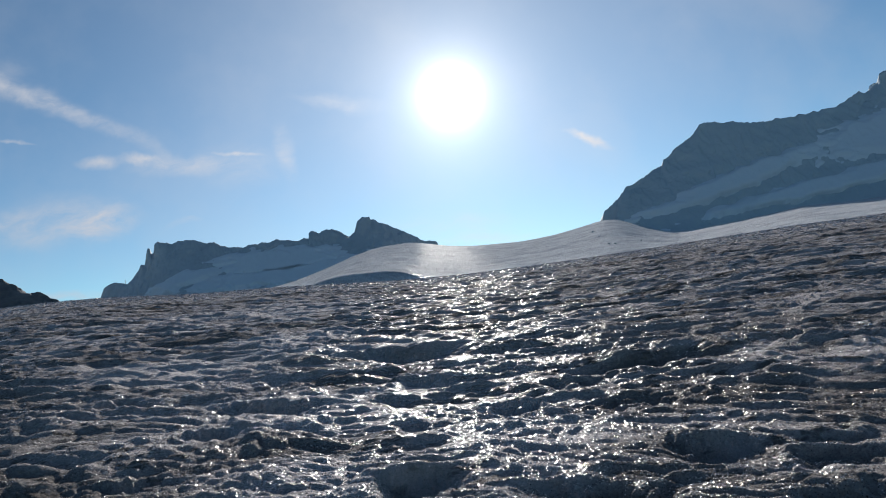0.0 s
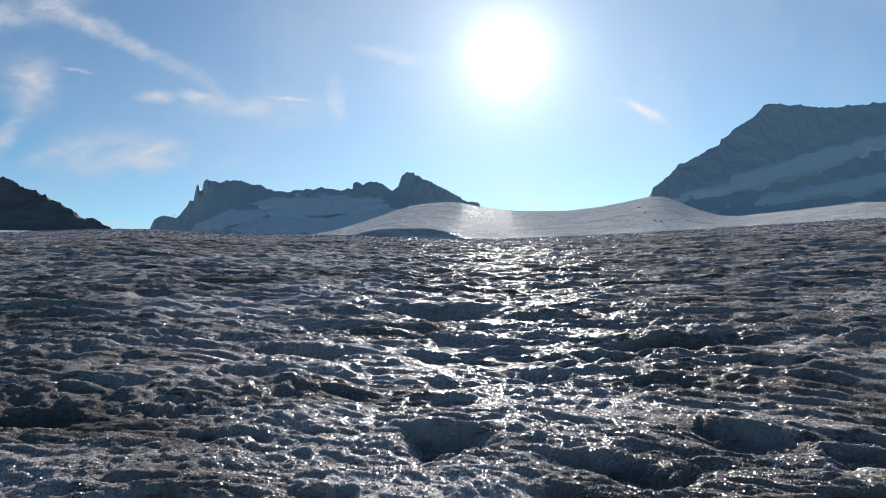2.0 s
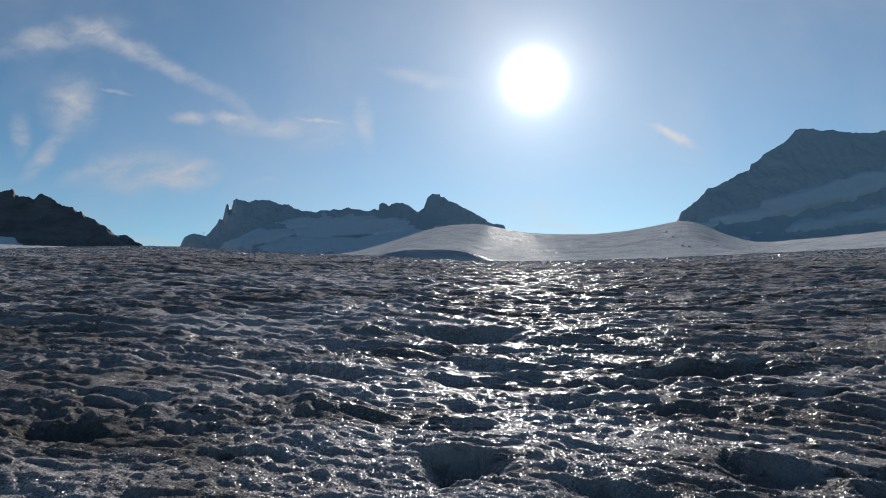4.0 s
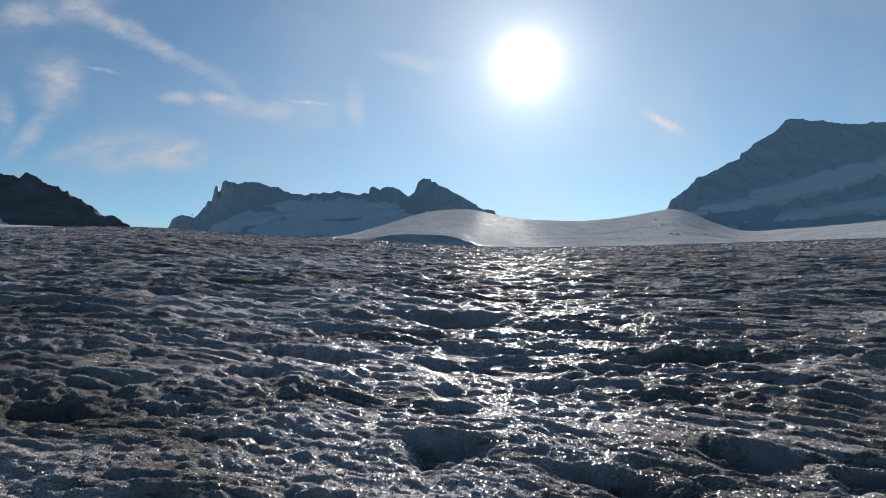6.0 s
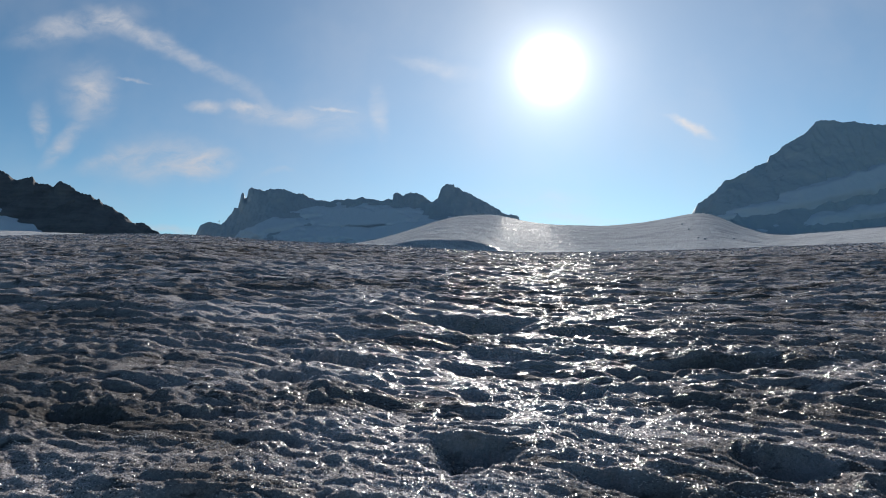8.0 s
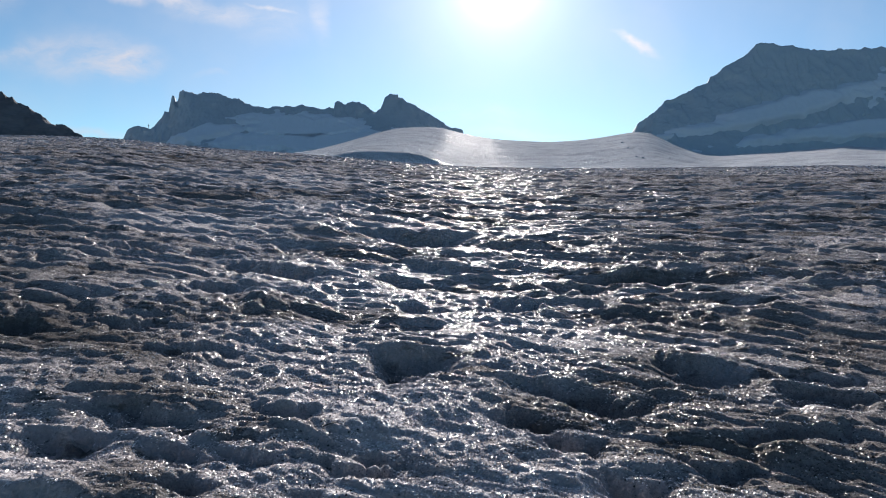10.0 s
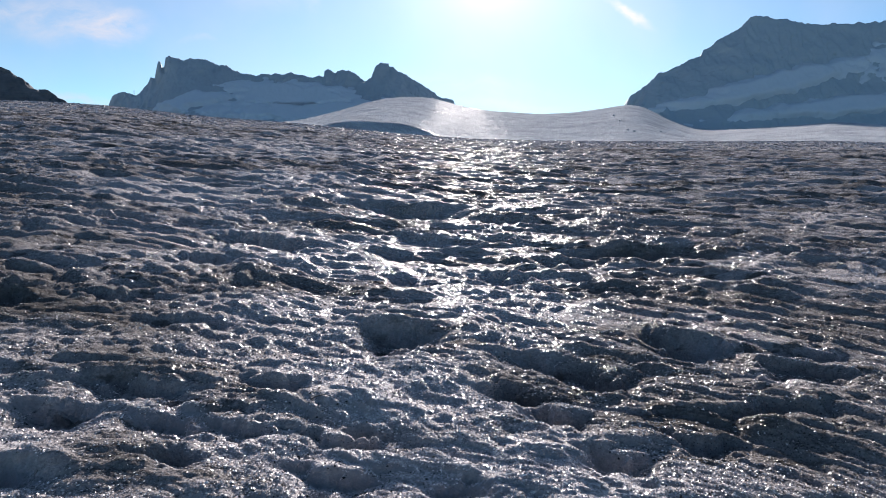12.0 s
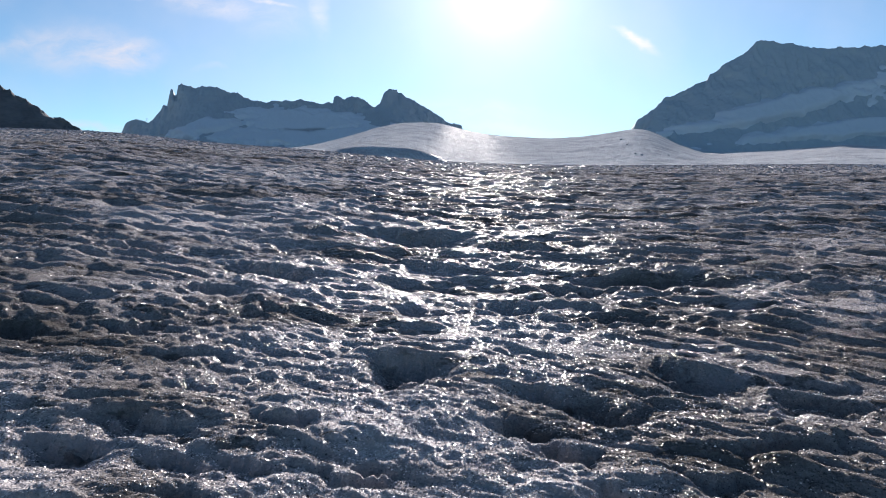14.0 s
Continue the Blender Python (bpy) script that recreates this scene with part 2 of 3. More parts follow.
# ---------------------------------------------------------------- terrain tools
def hashed(ix, iy, seed):
    h = (ix.astype(np.int64) * 374761393 + iy.astype(np.int64) * 668265263 + seed * 982451653) & 0x7FFFFFFF
    h = ((h ^ (h >> 13)) * 1274126177) & 0x7FFFFFFF
    return (h ^ (h >> 16)) & 0xFFFF


def grad_noise(x, y, seed=0):
    """Gradient noise on arrays, about -1 to 1."""
    ix, iy = np.floor(x), np.floor(y)
    fx, fy = x - ix, y - iy
    sx, sy = fx * fx * fx * (fx * (fx * 6 - 15) + 10), fy * fy * fy * (fy * (fy * 6 - 15) + 10)
    out = 0
    for dx in (0, 1):
        for dy in (0, 1):
            a = hashed(ix + dx, iy + dy, seed) * (2 * np.pi / 65536)
            g = np.cos(a) * (fx - dx) + np.sin(a) * (fy - dy)
            out = out + g * (sx if dx else 1 - sx) * (sy if dy else 1 - sy)
    return out * 1.5


def fbm(x, y, seed=0, octaves=4, gain=0.5):
    out, amp = 0, 1.0
    for k in range(octaves):
        out = out + amp * grad_noise(x * 2 ** k, y * 2 ** k, seed + k * 17)
        amp *= gain
    return out


def smooth(a, b, v):
    t = np.clip((v - a) / (b - a), 0, 1)
    return t * t * (3 - 2 * t)


def grid_mesh(name, px, py, pz, wrap=False, shade=True):
    """A mesh from rows x columns of places; wrap joins the last column to the first."""
    rows, cols = px.shape
    me = bpy.data.meshes.new(name)
    co = np.stack([px, py, pz], -1).reshape(-1, 3).astype(np.float32)
    i = np.arange(rows - 1)[:, None] * cols
    j = np.arange(cols if wrap else cols - 1)[None, :]
    k = (j + 1) % cols
    quads = np.stack([i + j, i + k, i + cols + k, i + cols + j], -1).reshape(-1, 4).astype(np.int32)
    me.vertices.add(len(co))
    me.vertices.foreach_set("co", co.ravel())
    me.loops.add(quads.size)
    me.loops.foreach_set("vertex_index", quads.ravel())
    me.polygons.add(len(quads))
    me.polygons.foreach_set("loop_start", np.arange(0, quads.size, 4, dtype=np.int32))
    me.polygons.foreach_set("use_smooth", np.full(len(quads), shade))
    me.update(calc_edges=True)
    return me


# ---------------------------------------------------------------- the glacier
# height of the ice crest and of the snow saddle behind it, seen from where one stands, by direction (x/y)
CREST_X = [-0.95, -0.72, -0.53, -0.44, -0.30, -0.17, 0.0, 0.1, 0.2, 0.38, 0.56, 0.72, 0.95]
CREST_Z = [0.090, 0.0917, 0.0927, 0.0895, 0.0775, 0.0716, 0.0597, 0.0555, 0.0545, 0.0575, 0.0625, 0.067, 0.068]
SNOW_X = [-0.95, -0.72, -0.63, -0.55, -0.30, -0.17, -0.13, -0.086, -0.049, -0.013, 0.015, 0.05, 0.079, 0.106, 0.152, 0.197, 0.243, 0.28, 0.316,
          0.344, 0.367, 0.38, 0.403, 0.435, 0.48, 0.517, 0.58, 0.654, 0.716, 0.95]
SNOW_Z = [0.108, 0.098, 0.0935, 0.082, 0.064, 0.0734, 0.0826, 0.0945, 0.1083, 0.1147, 0.1174, 0.1174, 0.110, 0.1037, 0.0991, 0.0972, 0.0982, 0.1018, 0.1064,
          0.112, 0.1165, 0.1165, 0.110, 0.0945, 0.0798, 0.0789, 0.0844, 0.0917, 0.0982, 0.097]

# hollows melted into the ice: place, half width and depth in metres
HOLLOWS_MID = [
    (0.03, 4.76, 0.26, 0.20), (2.24, 4.66, 0.31, 0.19), (0.07, 12.25, 1.00, 0.31), (1.94, 10.93, 0.56, 0.23),
    (3.19, 8.29, 0.73, 0.25), (-1.68, 8.12, 0.68, 0.16), (2.36, 6.45, 0.31, 0.10), (-2.05, 6.81, 0.26, 0.11),
    (1.27, 6.99, 0.39, 0.09), (0.28, 6.65, 0.30, 0.08), (-13.07, 28.45, 1.71, 0.27), (-0.48, 15.53, 0.64, 0.14),
    (2.07, 7.73, 0.33, 0.12), (-3.13, 5.09, 0.33, 0.15), (5.10, 8.00, 0.52, 0.16), (-3.76, 8.95, 0.62, 0.16),
    (6.92, 10.67, 0.52, 0.10), (0.54, 9.13, 0.50, 0.09), (-1.48, 4.66, 0.27, 0.07), (10.17, 17.60, 1.11, 0.16),
]
HOLLOWS_NEAR = [
    (-1.69, 3.24, 0.20, 0.11), (-0.71, 3.67, 0.20, 0.08), (-1.44, 3.55, 0.29, 0.09), (-1.12, 3.13, 0.18, 0.07),
    (-0.80, 3.13, 0.16, 0.06), (-0.26, 3.08, 0.28, 0.06), (-0.26, 2.73, 0.22, 0.07), (-0.97, 2.79, 0.12, 0.06),
    (1.17, 4.11, 0.42, 0.12), (0.87, 3.35, 0.16, 0.10), (0.68, 3.66, 0.18, 0.09), (1.59, 3.02, 0.18, 0.07),
    (2.11, 3.40, 0.36, 0.09), (1.05, 2.85, 0.16, 0.09), (2.76, 3.98, 0.35, 0.10), (1.77, 2.38, 0.21, 0.07),
    (3.06, 4.40, 0.24, 0.09), (-1.60, 2.61, 0.16, 0.06), (0.28, 2.66, 0.14, 0.05), (-2.27, 5.21, 0.41, 0.08),
]


def softened(u, xs, zs, wide=0.008):
    """A profile through the places given, with its corners rounded off."""
    k = np.linspace(-2, 2, 9)
    w = np.exp(-k * k)
    return sum(wi * np.interp(u + ki * wide, xs, zs) for ki, wi in zip(k, w)) / w.sum()


def glacier_base(x, y):
    """The large shape of the glacier: a gentle rise to a crest, a dip, and the snow saddle."""
    r = np.hypot(x, y)
    turn = np.arctan2(x, y)
    ahead = np.clip(turn, -0.76, 0.76)
    u, c = np.tan(ahead), np.cos(ahead)
    side = smooth(0.76, 2.4, np.abs(turn))
    crest = softened(u, CREST_X, CREST_Z, 0.03) * c * (1 - side) - 0.07 * side
    saddle = softened(u, SNOW_X, SNOW_Z, 0.016) * c * (1 - side) - 0.06 * side
    near = (crest + 0.016) * r - 4e-5 * r * r
    dip = crest - 0.007
    # steep shaded step at the foot of the snow dome
    step = 0.021 * smooth(-0.17, -0.06, u) * (1 - smooth(-0.01, 0.10, u))
    t = np.clip((r - 400) / 500, 0, 1)
    rise = (saddle - dip - step) * (1 - (1 - t) ** 1.6) + step * smooth(405, 428, r)
    rise = np.where(saddle > dip, rise, (saddle - dip) * t)
    far = 1.6 + (dip + rise) * r
    over = 1.6 + (dip + np.maximum(saddle - dip, -0.02)) * 900 + (np.minimum(r, 2200) - 900) * 0.02
    far = np.where(r > 900, np.minimum(over, 1.6 + np.maximum(saddle, 0.04) * r), far)
    k = smooth(215, 330, r)
    return near * (1 - k) + far * k


def knobs(p, q, seed):
    """Rounded lobes of ice with level ground between them, 0 to 1, steeper on the valley side."""
    ip, iq = np.floor(p), np.floor(q)
    out = np.zeros_like(p)
    for dp in (-1, 0, 1):
        for dq in (-1, 0, 1):
            h = hashed(ip + dp, iq + dq, seed)
            u, v = (h & 255) / 256, (h >> 8) / 256
            x, y = p - (ip + dp + 0.15 + 0.7 * u), q - (iq + dq + 0.15 + 0.7 * v)
            y = np.where(y < 0, y * 1.3, y * 0.85)
            out = np.maximum(out, (0.3 + 0.7 * ((u * 7.3 + v * 3.1) % 1)) * (1 - (x * x + y * y) / 0.8))
    return out


def ice_relief(x, y, spacing):
    """Melt ridges running across the slope, lumps and hollows; waves shorter than the mesh can hold fade out."""
    # the ridges run across the slope and bend downhill towards one side
    u = np.clip(x / np.maximum(y, 0.3), -1, 1)
    bend = np.maximum(y, 0) * (0.16 * u + 0.38 * np.maximum(u, 0) ** 2)
    wx, wy = fbm(x / 1.7, y / 1.7, 3, 2) * 0.28, fbm(x / 1.7, y / 1.7, 9, 2) * 0.22
    a, b = x + wx, y + wy + bend
    h = np.zeros_like(x)
    far, near = smooth(4, 40, np.hypot(x, y)), 0.62 + 0.38 * smooth(2.5, 8, np.hypot(x, y))
    waves = ((16.0, 7.0, 0.12, 11), (7.0, 3.0, 0.06, 21), (2.9, 1.3, 0.048, 31), (1.2, 0.55, 0.038, 41), (0.52, 0.26, 0.030, 51), (0.22, 0.14, 0.020, 61), (0.12, 0.08, 0.013, 71), (0.065, 0.045, 0.007, 81))
    lobes = ((1.9, 0.9, 0.075, 131), (0.95, 0.46, 0.068, 141), (0.44, 0.25, 0.055, 151), (0.21, 0.14, 0.038, 161), (0.095, 0.078, 0.020, 171), (0.05, 0.044, 0.010, 181))
    for k, (long, short, high, seed) in enumerate(waves + lobes):
        keep = smooth(1.5, 2.6, short / spacing)
        on = keep > 0
        if not on.any():
            continue
        # each wave leans towards the valley: a steep front, a long flat back
        p, q = a[on] / long, (b[on] + 0.9 * h[on]) / short
        size = high * keep[on] * (near[on] + (1.7 if short < 0.6 else 0.7) * far[on] if short < 2 else near[on])
        swell = grad_noise(p + 7.3, q + 3.1, seed + 5)
        if k < len(waves):
            h[on] += size * (0.54 * (2 * np.abs(grad_noise(p, q + 0.3 * swell, seed)) - 0.5) + 0.7 * swell)
        else:
            h[on] += size * (knobs(p + 0.45 * swell, q + 0.25 * swell, seed) - 0.35)
    return h


def hollows(x, y):
    out, inside = np.zeros_like(x), np.zeros_like(x)
    for cx, cy, half, deep in HOLLOWS_MID + HOLLOWS_NEAR:
        reach = half * 1.8 + deep * 5
        sel = (np.abs(x - cx) < reach) & (np.abs(y - cy) < reach)
        if not sel.any():
            continue
        px, py = x[sel] - cx, y[sel] - cy
        py = py + 0.12 * px + 0.55 * half * fbm(px / half * 0.9 + cx, py / half + cy, 5, 4)
        across = np.exp(-np.abs(px / half) ** 3.0)
        wall, run = 0.7 * deep, 2.2 * deep + 0.4 * half
        prof = smooth(-run - wall, -wall, py) * (1 - smooth(-wall, wall * 0.6, py))
        lip = 0.22 * np.exp(-((py - wall) / (0.9 * deep + 0.02)) ** 2)
        out[sel] += deep * across * (lip - prof)
        inside[sel] = np.maximum(inside[sel], across * np.maximum(prof, np.exp(-(py / (1.5 * deep)) ** 2)))
    return out, inside


def make_ground():
    rs = [0.02, 0.12, 0.3]
    while rs[-1] < 4600:
        r = rs[-1]
        rs.append(r * 1.025 if r < 2.1 else r + min(0.00085 * r * r, 0.0056 * r, 0.22) if r < 62 else r * 1.01 if r < 1300 else r * 1.08)
    rs = np.array(rs)
    view = np.radians(np.linspace(-43.5, 43.5, 741))
    rest = np.radians(np.linspace(43.5, 316.5, 230)[1:-1])
    turn = np.concatenate([view, rest])
    r, t = np.meshgrid(rs, turn, indexing="ij")
    x, y = r * np.sin(t), r * np.cos(t)
    gap = np.gradient(rs)[:, None] * np.ones_like(t)
    gap = np.maximum(gap, r * np.gradient(turn)[None, :])
    z = glacier_base(x, y)
    calm = 1 - smooth(230, 420, r)
    pits, inside = hollows(x, y)
    z = z + (ice_relief(x, y, gap) * (1 - 0.15 * inside) + pits) * calm
    wavy = smooth(230, 420, r) * (1 - smooth(1300, 1800, r))
    z = z + wavy * (0.7 * fbm(x / 60, y / 35, 91, 3) + 0.22 * fbm(x / 9, y / 9, 95, 2))
    me = grid_mesh("ground", x, y, z, wrap=True)
    firn = smooth(200, 290, r + 30 * fbm(x / 40, y / 40, 77, 3))
    # wet coat on the ice, faded with distance to dim the far glint
    wet = 1 - 0.78 * smooth(3, 18, r + 3 * fbm(x / 5, y / 5, 78, 3)) - 0.16 * smooth(15, 60, r + 8 * fbm(x / 15, y / 15, 79, 3)) - 0.01 * firn
    # steep faces turned to the valley, too steep for silt and loose grains
    front = smooth(0.26, 0.75, np.gradient(z, rs, axis=0)) * (1 - smooth(40, 120, r))
    for key, values in (("firn", firn), ("wet", wet), ("front", front)):
        attr = me.attributes.new(key, "FLOAT", "POINT")
        attr.data.foreach_set("value", values.ravel().astype(np.float32))
    me.materials.append(ICE)
    ob = new("ground", me)
    return tagged(ob, "rough grey wet glacier ice with melt ridges rising to firn snow", "glacier", kind="structure")


GROUND = make_ground()


# ---------------------------------------------------------------- mountains
def mountain(name, label, ridge, dist, deep, foot, rock, step, crag, snows, seed, ends=60.0, steep=1.25):
    """A rock mountain: ridge is its crest line (x, z) at that distance; its face falls towards the glacier over deep metres down to foot.
    snows: fields (x, z, half length, half height, tilt) of old snow on its face."""
    rx, rz = np.array([p[0] for p in ridge], float), np.array([p[1] for p in ridge], float)
    xs = np.arange(rx[0] - ends, rx[-1] + ends, step)
    top = np.interp(xs, rx, rz, left=foot - 5, right=foot - 5)
    jag = crag * (0.9 * fbm(xs / (crag * 6), xs * 0 + seed, seed, 4, 0.6))
    jag = jag + 0.35 * crag * (np.abs(fbm(xs / (crag * 2.2), xs * 0 + 5.5, seed + 31, 2, 0.6)) - 0.3)
    top = np.maximum(top + jag * smooth(foot, foot + 15 * crag, top), foot - 5)
    v = np.concatenate([np.linspace(-1, -0.05, 8), np.linspace(0, 1, 92)])
    vv, xx = np.meshgrid(v, xs, indexing="ij")
    front = np.clip(vv, 0, 1)
    width = max(3, int(45 / step))
    easy = np.convolve(np.pad(top, width, mode="edge"), np.ones(2 * width + 1) / (2 * width + 1), mode="valid")
    down = smooth(0.0, 0.16, front)
    tt = top[None, :] * (1 - down) + easy[None, :] * down
    back = np.clip(-vv, 0, 1)
    zz = foot + (tt - foot) * (1 - front) ** steep - (tt - foot) * back
    high = np.clip((easy[None, :] - foot) / (top.max() - foot), 0.05, 1)
    yy = dist - deep * high * front + deep * 0.8 * back
    xx = xx * (1 - 0.95 * deep / dist * front)
    on = smooth(0, 0.06, front) * smooth(0, 0.1, 1 - front)
    ribs = np.abs(fbm(xx / (crag * 14), zz / (crag * 30) + yy / (crag * 60), seed + 3, 5, 0.55))
    chunks = fbm(xx / (crag * 5), zz / (crag * 4), seed + 8, 4, 0.6)
    bare_y, bare_z = yy.copy(), zz.copy()
    yy = yy + on * crag * (3.0 * ribs - 1.0 + 0.7 * chunks)
    zz = zz + on * crag * 0.9 * chunks
    thing = tagged(new(name), label, "mountain")
    thing.location = (0, dist, foot)
    me = grid_mesh("rock_face", xx, yy, zz)
    me.materials.append(rock)
    face = new("rock_face", me)
    face.parent = thing
    face.location = (0, -dist, -foot)
    for cx, cz, long, high, tilt in snows:
        sel = np.abs(xs * (1 - 0.45 * deep / dist) - cx) < long * 1.5
        c, s = math.cos(radians(tilt)), math.sin(radians(tilt))
        gx, gz = xx[8:, sel], bare_z[8:, sel]
        p, q = (gx - cx) * c + (gz - cz) * s, -(gx - cx) * s + (gz - cz) * c
        body = 1.1 - np.hypot(p / long, q / high) + 0.28 * fbm(gx / (crag * 14), gz / (crag * 7), seed + 12, 3, 0.5)
        keep = (body > -0.4)
        rows = np.where(keep.any(axis=1))[0]
        if len(rows) < 3:
            continue
        a, b = rows[0], rows[-1] + 1
        lift = crag * 9.0 * np.clip(body, -0.8, 0.5)
        sy = bare_y[8:, sel] * 0.8 + yy[8:, sel] * 0.2
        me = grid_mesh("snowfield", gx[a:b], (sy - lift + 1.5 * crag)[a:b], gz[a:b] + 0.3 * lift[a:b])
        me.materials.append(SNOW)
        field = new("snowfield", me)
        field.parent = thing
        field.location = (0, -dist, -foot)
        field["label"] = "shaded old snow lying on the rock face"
    return thing


CRAG_RIDGE = [
    (-846, 227), (-802, 215), (-777, 205), (-747, 186), (-722, 192), (-720, 191), (-715, 181), (-694, 178), (-684, 177), 
    (-674, 184), (-655, 176), (-646, 167), (-629, 161), (-613, 153), (-606, 155), (-599, 145), (-580, 135), (-564, 126), 
    (-548, 114), (-529, 111), (-515, 101), (-501, 94), (-483, 93),
]
MASSIF_RIDGE = [
    (-663, 136), (-654, 157), (-643, 165), (-630, 169), (-605, 161), (-592, 167), (-575, 189), (-568, 203), (-559, 201), 
    (-550, 240), (-544, 239), (-543, 225), (-536, 226), (-534, 248), (-525, 251), (-494, 243), (-465, 250), (-390, 230), 
    (-363, 218), (-328, 216), (-253, 223), (-212, 216), (-177, 219), (-176, 232), (-168, 233), (-150, 226), (-138, 236), 
    (-107, 228), (-81, 210), (-67, 219), (-58, 244), (-44, 254), (-26, 255), (-25, 247), (22, 223), (56, 205), 
    (91, 182), (129, 171), (132, 161),
]
PEAK_RIDGE = [
    (402, 131), (409, 146), (429, 158), (460, 187), (480, 194), (501, 204), (516, 212), (532, 219), (537, 230), 
    (544, 232), (563, 248), (578, 256), (593, 263), (604, 275), (618, 287), (635, 291), (744, 279), (771, 284), 
    (803, 282), (815, 286), (863, 290), (899, 295), (932, 310), (949, 320), (962, 314), (990, 332), (1001, 351), 
    (1017, 356), (1100, 381), (1210, 398), (1430, 398),
]

mountain("crag_mountain", "dark craggy rock ridge with a snow patch at its foot", CRAG_RIDGE, 1000, 190, 45, ROCK_DARK, 1.6, 3.2,
         [(-725, 98, 160, 24, -22)], 5, 160)
mountain("massif", "hazy grey rock massif with pinnacles and shaded snowfields", MASSIF_RIDGE, 1500, 250, 70, ROCK_HAZED, 2.0, 3.6,
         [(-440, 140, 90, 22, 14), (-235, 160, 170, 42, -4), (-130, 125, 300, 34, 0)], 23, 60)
mountain("glacier_peak", "steep grey rock peak banded with shaded snowfields", PEAK_RIDGE, 1100, 260, 50, ROCK_HAZED_GREY, 2.2, 3.2,
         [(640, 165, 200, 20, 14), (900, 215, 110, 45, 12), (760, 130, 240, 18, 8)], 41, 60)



# ---------------------------------------------------------------- small things
def part(name, bm, mat, parent, label=""):
    me = bpy.data.meshes.new(name)
    bm.to_mesh(me)
    bm.free()
    me.materials.append(mat)
    ob = new(name, me)
    ob.parent = parent
    if label:
        ob["label"] = label
    return ob


def make_metal():
    m, n = material("weathered_steel")
    at = n.add("ShaderNodeTexCoord").outputs["Object"]
    stain = n.noise(at, 3.0, 4.0, 0.6).outputs["Fac"]
    finish(n, n.mix(stain, (0.08, 0.08, 0.085), (0.2, 0.19, 0.18)), 0.55, None, 0.5, Metallic=0.7)
    return m


def surface_at(x, y):
    """Height of the ice at one or many places."""
    x, y = np.atleast_1d(np.asarray(x, float)), np.atleast_1d(np.asarray(y, float))
    r = np.hypot(x, y)
    pits, inside = hollows(x, y)
    calm = 1 - smooth(230, 420, r)
    wavy = smooth(230, 420, r) * (1 - smooth(1300, 1800, r))
    gap = np.maximum(np.minimum(np.minimum(0.00085 * r * r, 0.0056 * r), 0.24), 0.00206 * r)
    firm = 0.7 * fbm(x / 60, y / 35, 91, 3) + 0.22 * fbm(x / 9, y / 9, 95, 2)
    return glacier_base(x, y) + (ice_relief(x, y, gap) * (1 - 0.15 * inside) + pits) * calm + wavy * firm


def make_grit():
    """Dark grains of sand and small stones washed out on the near ice, gathered in drifts."""
    rng = np.random.default_rng(7)
    r = 1.6 + 8.5 * rng.random(26000) ** 1.3
    t = np.radians(rng.uniform(-42, 42, len(r)))
    x, y = r * np.sin(t), r * np.cos(t)
    keep = fbm(x / 0.9, y / 0.5, 303, 4, 0.6) + 0.35 * rng.random(len(x)) > 0.38
    x, y = x[keep], y[keep]
    z = surface_at(x, y)
    size = 0.0022 + 0.0055 * rng.random(len(x)) ** 4
    shape = np.array([(1, 0, 0), (-1, 0, 0), (0, 1, 0), (0, -1, 0), (0, 0, 1), (0, 0, -1)], float)
    faces = np.array([(0, 2, 4), (2, 1, 4), (1, 3, 4), (3, 0, 4), (2, 0, 5), (1, 2, 5), (3, 1, 5), (0, 3, 5)])
    co = shape[None] * size[:, None, None] * rng.uniform(0.6, 1.4, (len(x), 6, 1))
    co = co + np.stack([x, y, z + size * 0.3], -1)[:, None, :]
    tri = (faces[None] + 6 * np.arange(len(x))[:, None, None]).reshape(-1, 3)
    me = bpy.data.meshes.new("grit")
    me.from_pydata(co.reshape(-1, 3).tolist(), [], tri.tolist())
    me.materials.append(GRIT)
    tagged(new("grit", me), "dark sand and small stones scattered on the ice", "grit", kind="stuff")


def make_grain_ice(name, dark, light, sleek, dull, gloss):
    m, n = material(name)
    tone = n.add("ShaderNodeNewGeometry").outputs["Random Per Island"]
    finish(n, n.mix(tone, dark, light), n.ramp(tone, 0.0, 1.0, sleek, dull), None, gloss)
    return m


def scatter(name, x, y, z, size, long, rng):
    """Small angular crystals, four faces each, sunk a little into the surface."""
    count = len(x)
    shape = np.array([(1, 0, -0.2), (0, 1, -0.2), (-1, 0, -0.2), (0, -1, -0.2), (0, 0, 1)], float)
    faces = np.array([(0, 1, 4), (1, 2, 4), (2, 3, 4), (3, 0, 4)])
    co = np.repeat(shape[None], count, 0) * rng.uniform(0.6, 1.5, (count, 5, 1))
    co[:, 4, :2] += rng.normal(0, 0.4, (count, 2))
    co[:, 4, 2] *= rng.uniform(0.15, 0.9, count)
    turn = rng.uniform(0, 2 * np.pi, count)
    cz, sz = np.cos(turn)[:, None], np.sin(turn)[:, None]
    co = np.stack([(co[..., 0] * cz - co[..., 1] * sz) * long[:, None], co[..., 0] * sz + co[..., 1] * cz, co[..., 2]], -1)
    co = co * size[:, None, None] + np.stack([x, y, z], -1)[:, None, :]
    tri = (faces[None] + 5 * np.arange(count)[:, None, None]).reshape(-1, 3)
    me = bpy.data.meshes.new(name)
    me.from_pydata(co.reshape(-1, 3).tolist(), [], tri.tolist())
    return me


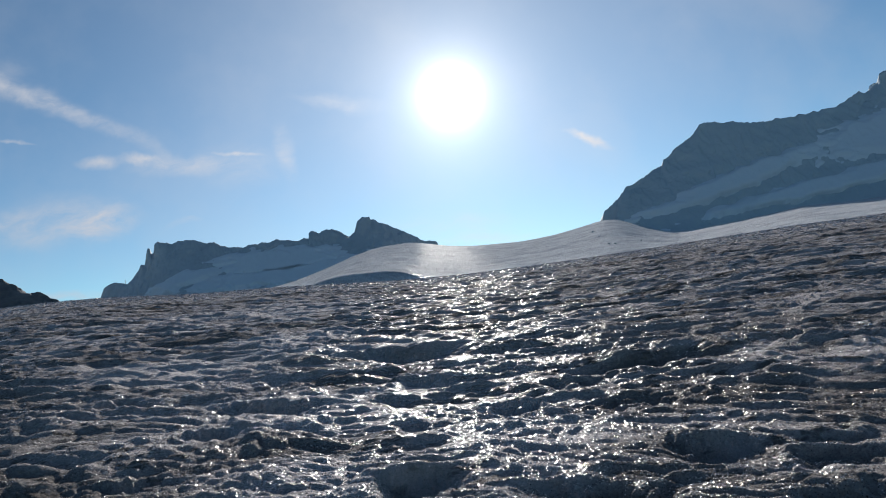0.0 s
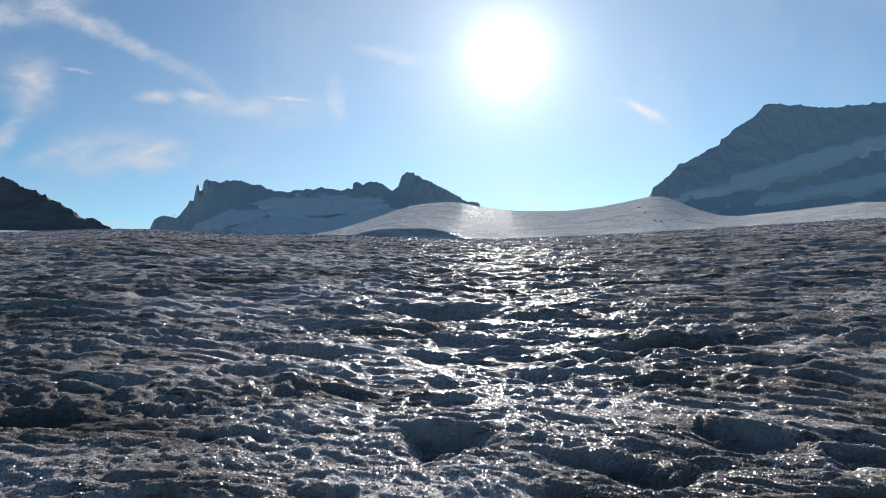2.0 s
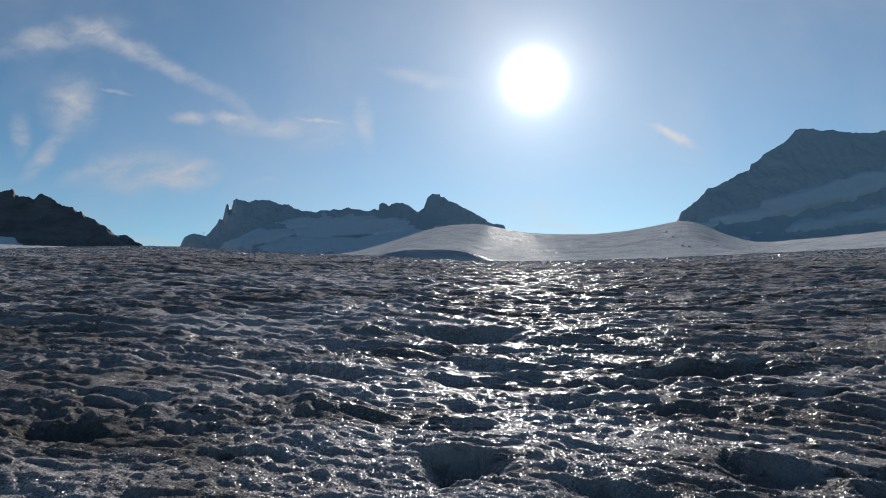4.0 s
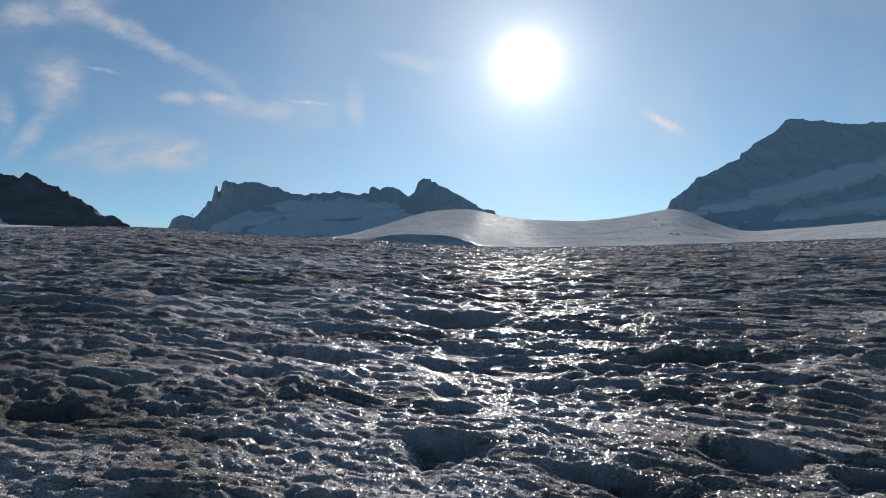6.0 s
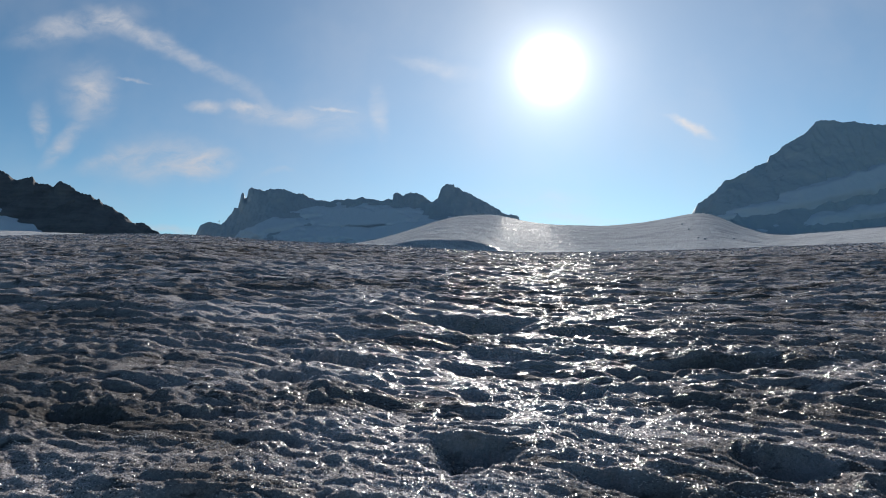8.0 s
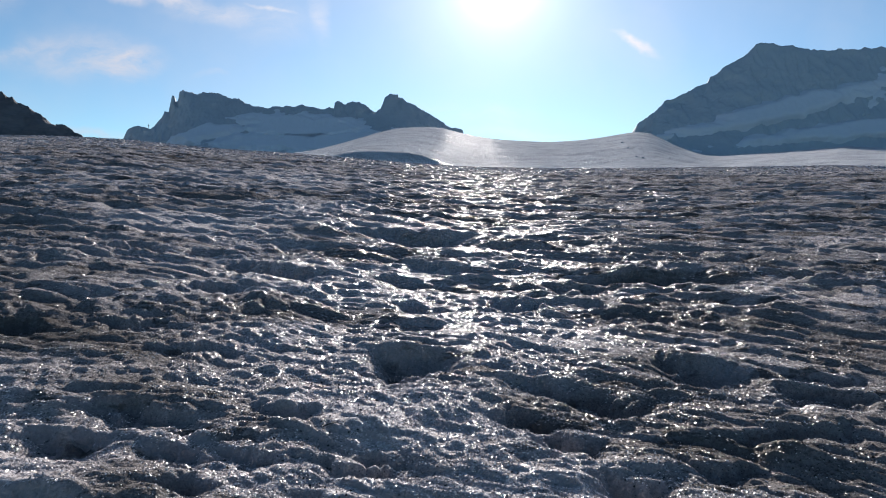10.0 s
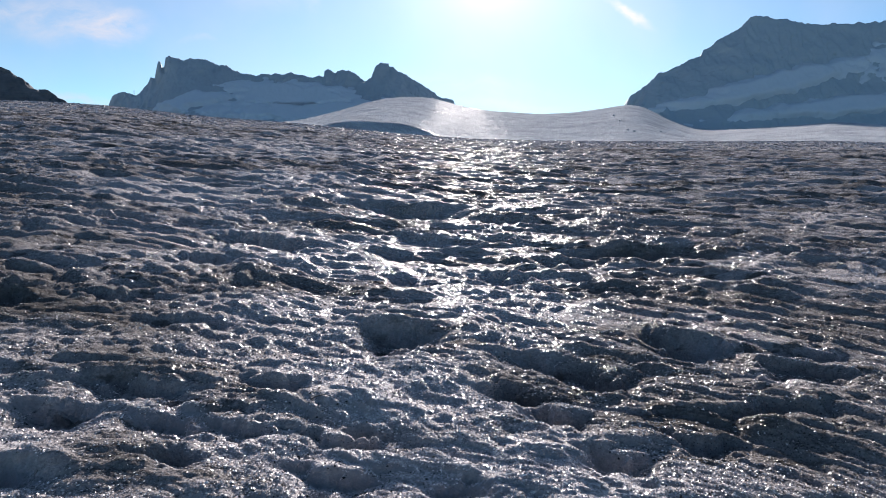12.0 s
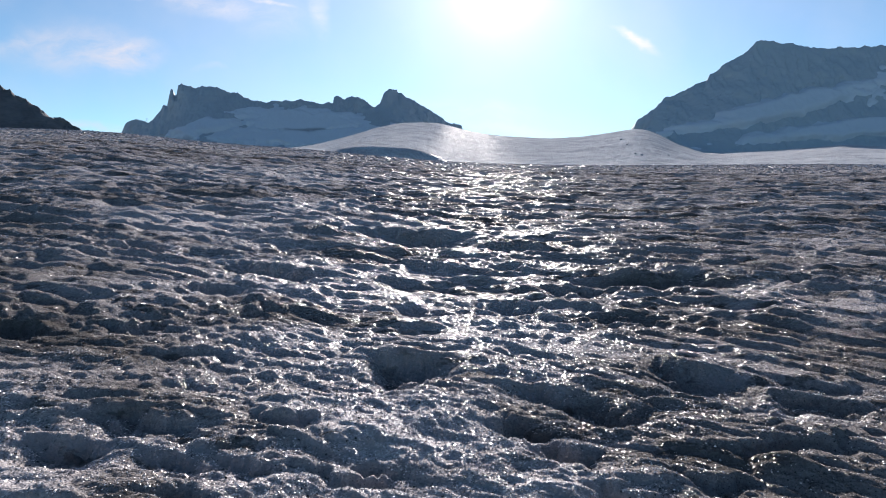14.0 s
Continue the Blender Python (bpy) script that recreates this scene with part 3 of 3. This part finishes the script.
def make_ice_lumps():
    """Knobs of rough ice standing out of the melt ridges farther up the glacier."""
    rng = np.random.default_rng(13)
    r = 9.0 * (210 / 9.0) ** rng.random(110000)
    t = np.radians(rng.uniform(-43, 43, len(r)))
    x, y = r * np.sin(t), r * np.cos(t)
    keep = fbm(x / 2.5, y / 1.2, 505, 3, 0.6) + 0.7 * rng.random(len(x)) > 0.2
    x, y, r = x[keep], y[keep], r[keep]
    size = (0.03 + 0.05 * rng.random(len(x)) ** 2) * np.clip(r / 52, 0.22, 2.4)
    me = scatter("ice_lumps", x, y, surface_at(x, y), size, rng.uniform(1.2, 3.0, len(x)), rng)
    me.materials.append(LUMP_ICE)
    tagged(new("ice_lumps", me), "rough knobs of grey ice along the melt ridges", "ice lumps", kind="stuff")


GRAIN_ICE = make_grain_ice("clear_ice_grains", (0.11, 0.098, 0.094), (0.82, 0.75, 0.73), 0.12, 0.34, 0.8)
LUMP_ICE = make_grain_ice("grey_ice_lumps", (0.10, 0.09, 0.094), (0.64, 0.58, 0.60), 0.32, 0.6, 0.3)


def make_ice_grains():
    """Loose melted-out grains of ice, a crust of small angular crystals on the near surface."""
    rng = np.random.default_rng(11)
    r = 2.1 * (12.0 / 2.1) ** rng.random(230000)
    t = np.radians(rng.uniform(-42.5, 42.5, len(r)))
    x, y = r * np.sin(t), r * np.cos(t)
    keep = fbm(x / 0.5, y / 0.3, 404, 3, 0.6) + 0.9 * rng.random(len(x)) > 0.12
    x, y = x[keep], y[keep]
    z = surface_at(x, y)
    level = surface_at(x, y + 0.02) - z < 0.0125
    # few clear grains in the silt
    for cx, cy, long, short, strength in SILT:
        far = np.hypot((x - cx) / long, (y - cy + 0.2 * (x - cx)) / short) + 0.5 * fbm(x / 0.6, y / 0.3, 406, 2)
        level &= rng.random(len(x)) > 0.8 * strength * smooth(1.1, 0.5, far)
    x, y, z = x[level], y[level], z[level]
    size = 0.0025 + 0.0045 * rng.random(len(x)) ** 2
    me = scatter("ice_grains", x, y, z + 0.25 * size, size, np.ones(len(x)), rng)
    me.materials.append(GRAIN_ICE)
    tagged(new("ice_grains", me), "loose glittering wet ice grains covering the glacier surface", "ice grains", kind="stuff")


def make_boulder(x, y, size, seed):
    bm = bmesh.new()
    bmesh.ops.create_icosphere(bm, subdivisions=3, radius=size)
    for v in bm.verts:
        p = v.co / size
        k = 1 + 0.45 * noise.noise(p * 1.1 + Vector((seed, 0, 0))) + 0.2 * noise.noise(p * 2.7 + Vector((0, seed, 0)))
        v.co = Vector((v.co.x * 1.25, v.co.y, v.co.z * 0.8)) * k
    me = bpy.data.meshes.new("boulder")
    bm.to_mesh(me)
    bm.free()
    me.materials.append(ROCK_HAZED_GREY)
    ob = new("boulder", me)
    ob.location = (x, y, float(surface_at(x, y)[0]) + 0.25 * size)
    return tagged(ob, "small grey boulder lying on the firn snow", "boulder", group="boulders on the snow")


def make_mast(x, y, z):
    """A thin guyed mast on a rock knob."""
    thing = tagged(new("mast"), "thin dark steel mast on a rocky knob", "mast")
    thing.location = (x, y, z)
    steel = make_metal()
    bm = bmesh.new()
    bmesh.ops.create_cone(bm, cap_ends=True, segments=10, radius1=0.5, radius2=0.3, depth=14.0)
    bmesh.ops.translate(bm, verts=bm.verts, vec=(0, 0, 5))
    part("pole", bm, steel, thing)
    bm = bmesh.new()
    bmesh.ops.create_cube(bm, size=1.0)
    bmesh.ops.scale(bm, verts=bm.verts, vec=(4.4, 0.5, 0.6))
    bmesh.ops.bevel(bm, geom=bm.edges[:], offset=0.08, segments=2, affect="EDGES")
    bmesh.ops.translate(bm, verts=bm.verts, vec=(0, 0, 9))
    part("crossbar", bm, steel, thing)
    return thing


def make_twig(x, y, length, turn):
    """A thin, slightly bent dry stick."""
    bm = bmesh.new()
    rings = []
    for k in range(9):
        t = k / 8
        radius = 0.0035 * (1 - 0.6 * t)
        mid = Vector((length * (t - 0.5), 0.05 * length * math.sin(2.6 * t + 0.4), 0.012 * math.sin(math.pi * t)))
        rings.append([bm.verts.new(mid + Vector((0, radius * math.cos(a), radius * math.sin(a)))) for a in [radians(60 * i) for i in range(6)]])
    for a, b in zip(rings, rings[1:]):
        for i in range(6):
            bm.faces.new((a[i], a[(i + 1) % 6], b[(i + 1) % 6], b[i]))
    bm.faces.new(rings[0][::-1])
    bm.faces.new(rings[-1])
    me = bpy.data.meshes.new("twig")
    bm.to_mesh(me)
    bm.free()
    me.materials.append(GRIT)
    ob = new("twig", me)
    ends = surface_at([x - 0.5 * length * math.cos(turn), x + 0.5 * length * math.cos(turn)], [y - 0.5 * length * math.sin(turn), y + 0.5 * length * math.sin(turn)])
    lean = math.atan2(float(ends[1] - ends[0]), length)
    ob.matrix_world = Matrix.Translation((x, y, float(ends.mean()) + 0.006)) @ Euler((0, -lean, turn)).to_matrix().to_4x4()
    return tagged(ob, "thin dark dry twig lying on the ice", "twig")


make_grit()
make_ice_grains()
make_ice_lumps()
for k, (x, y, size) in enumerate([(230, 665, 1.6), (211, 593, 1.1), (184, 497, 1.0), (187, 491, 1.2), (223, 524, 0.9), (342, 703, 0.9)]):
    make_boulder(x, y, 0.65 * size, 3.7 * k)
make_mast(-605, 1499, 160)
make_twig(-0.40, 3.36, 0.11, radians(12))
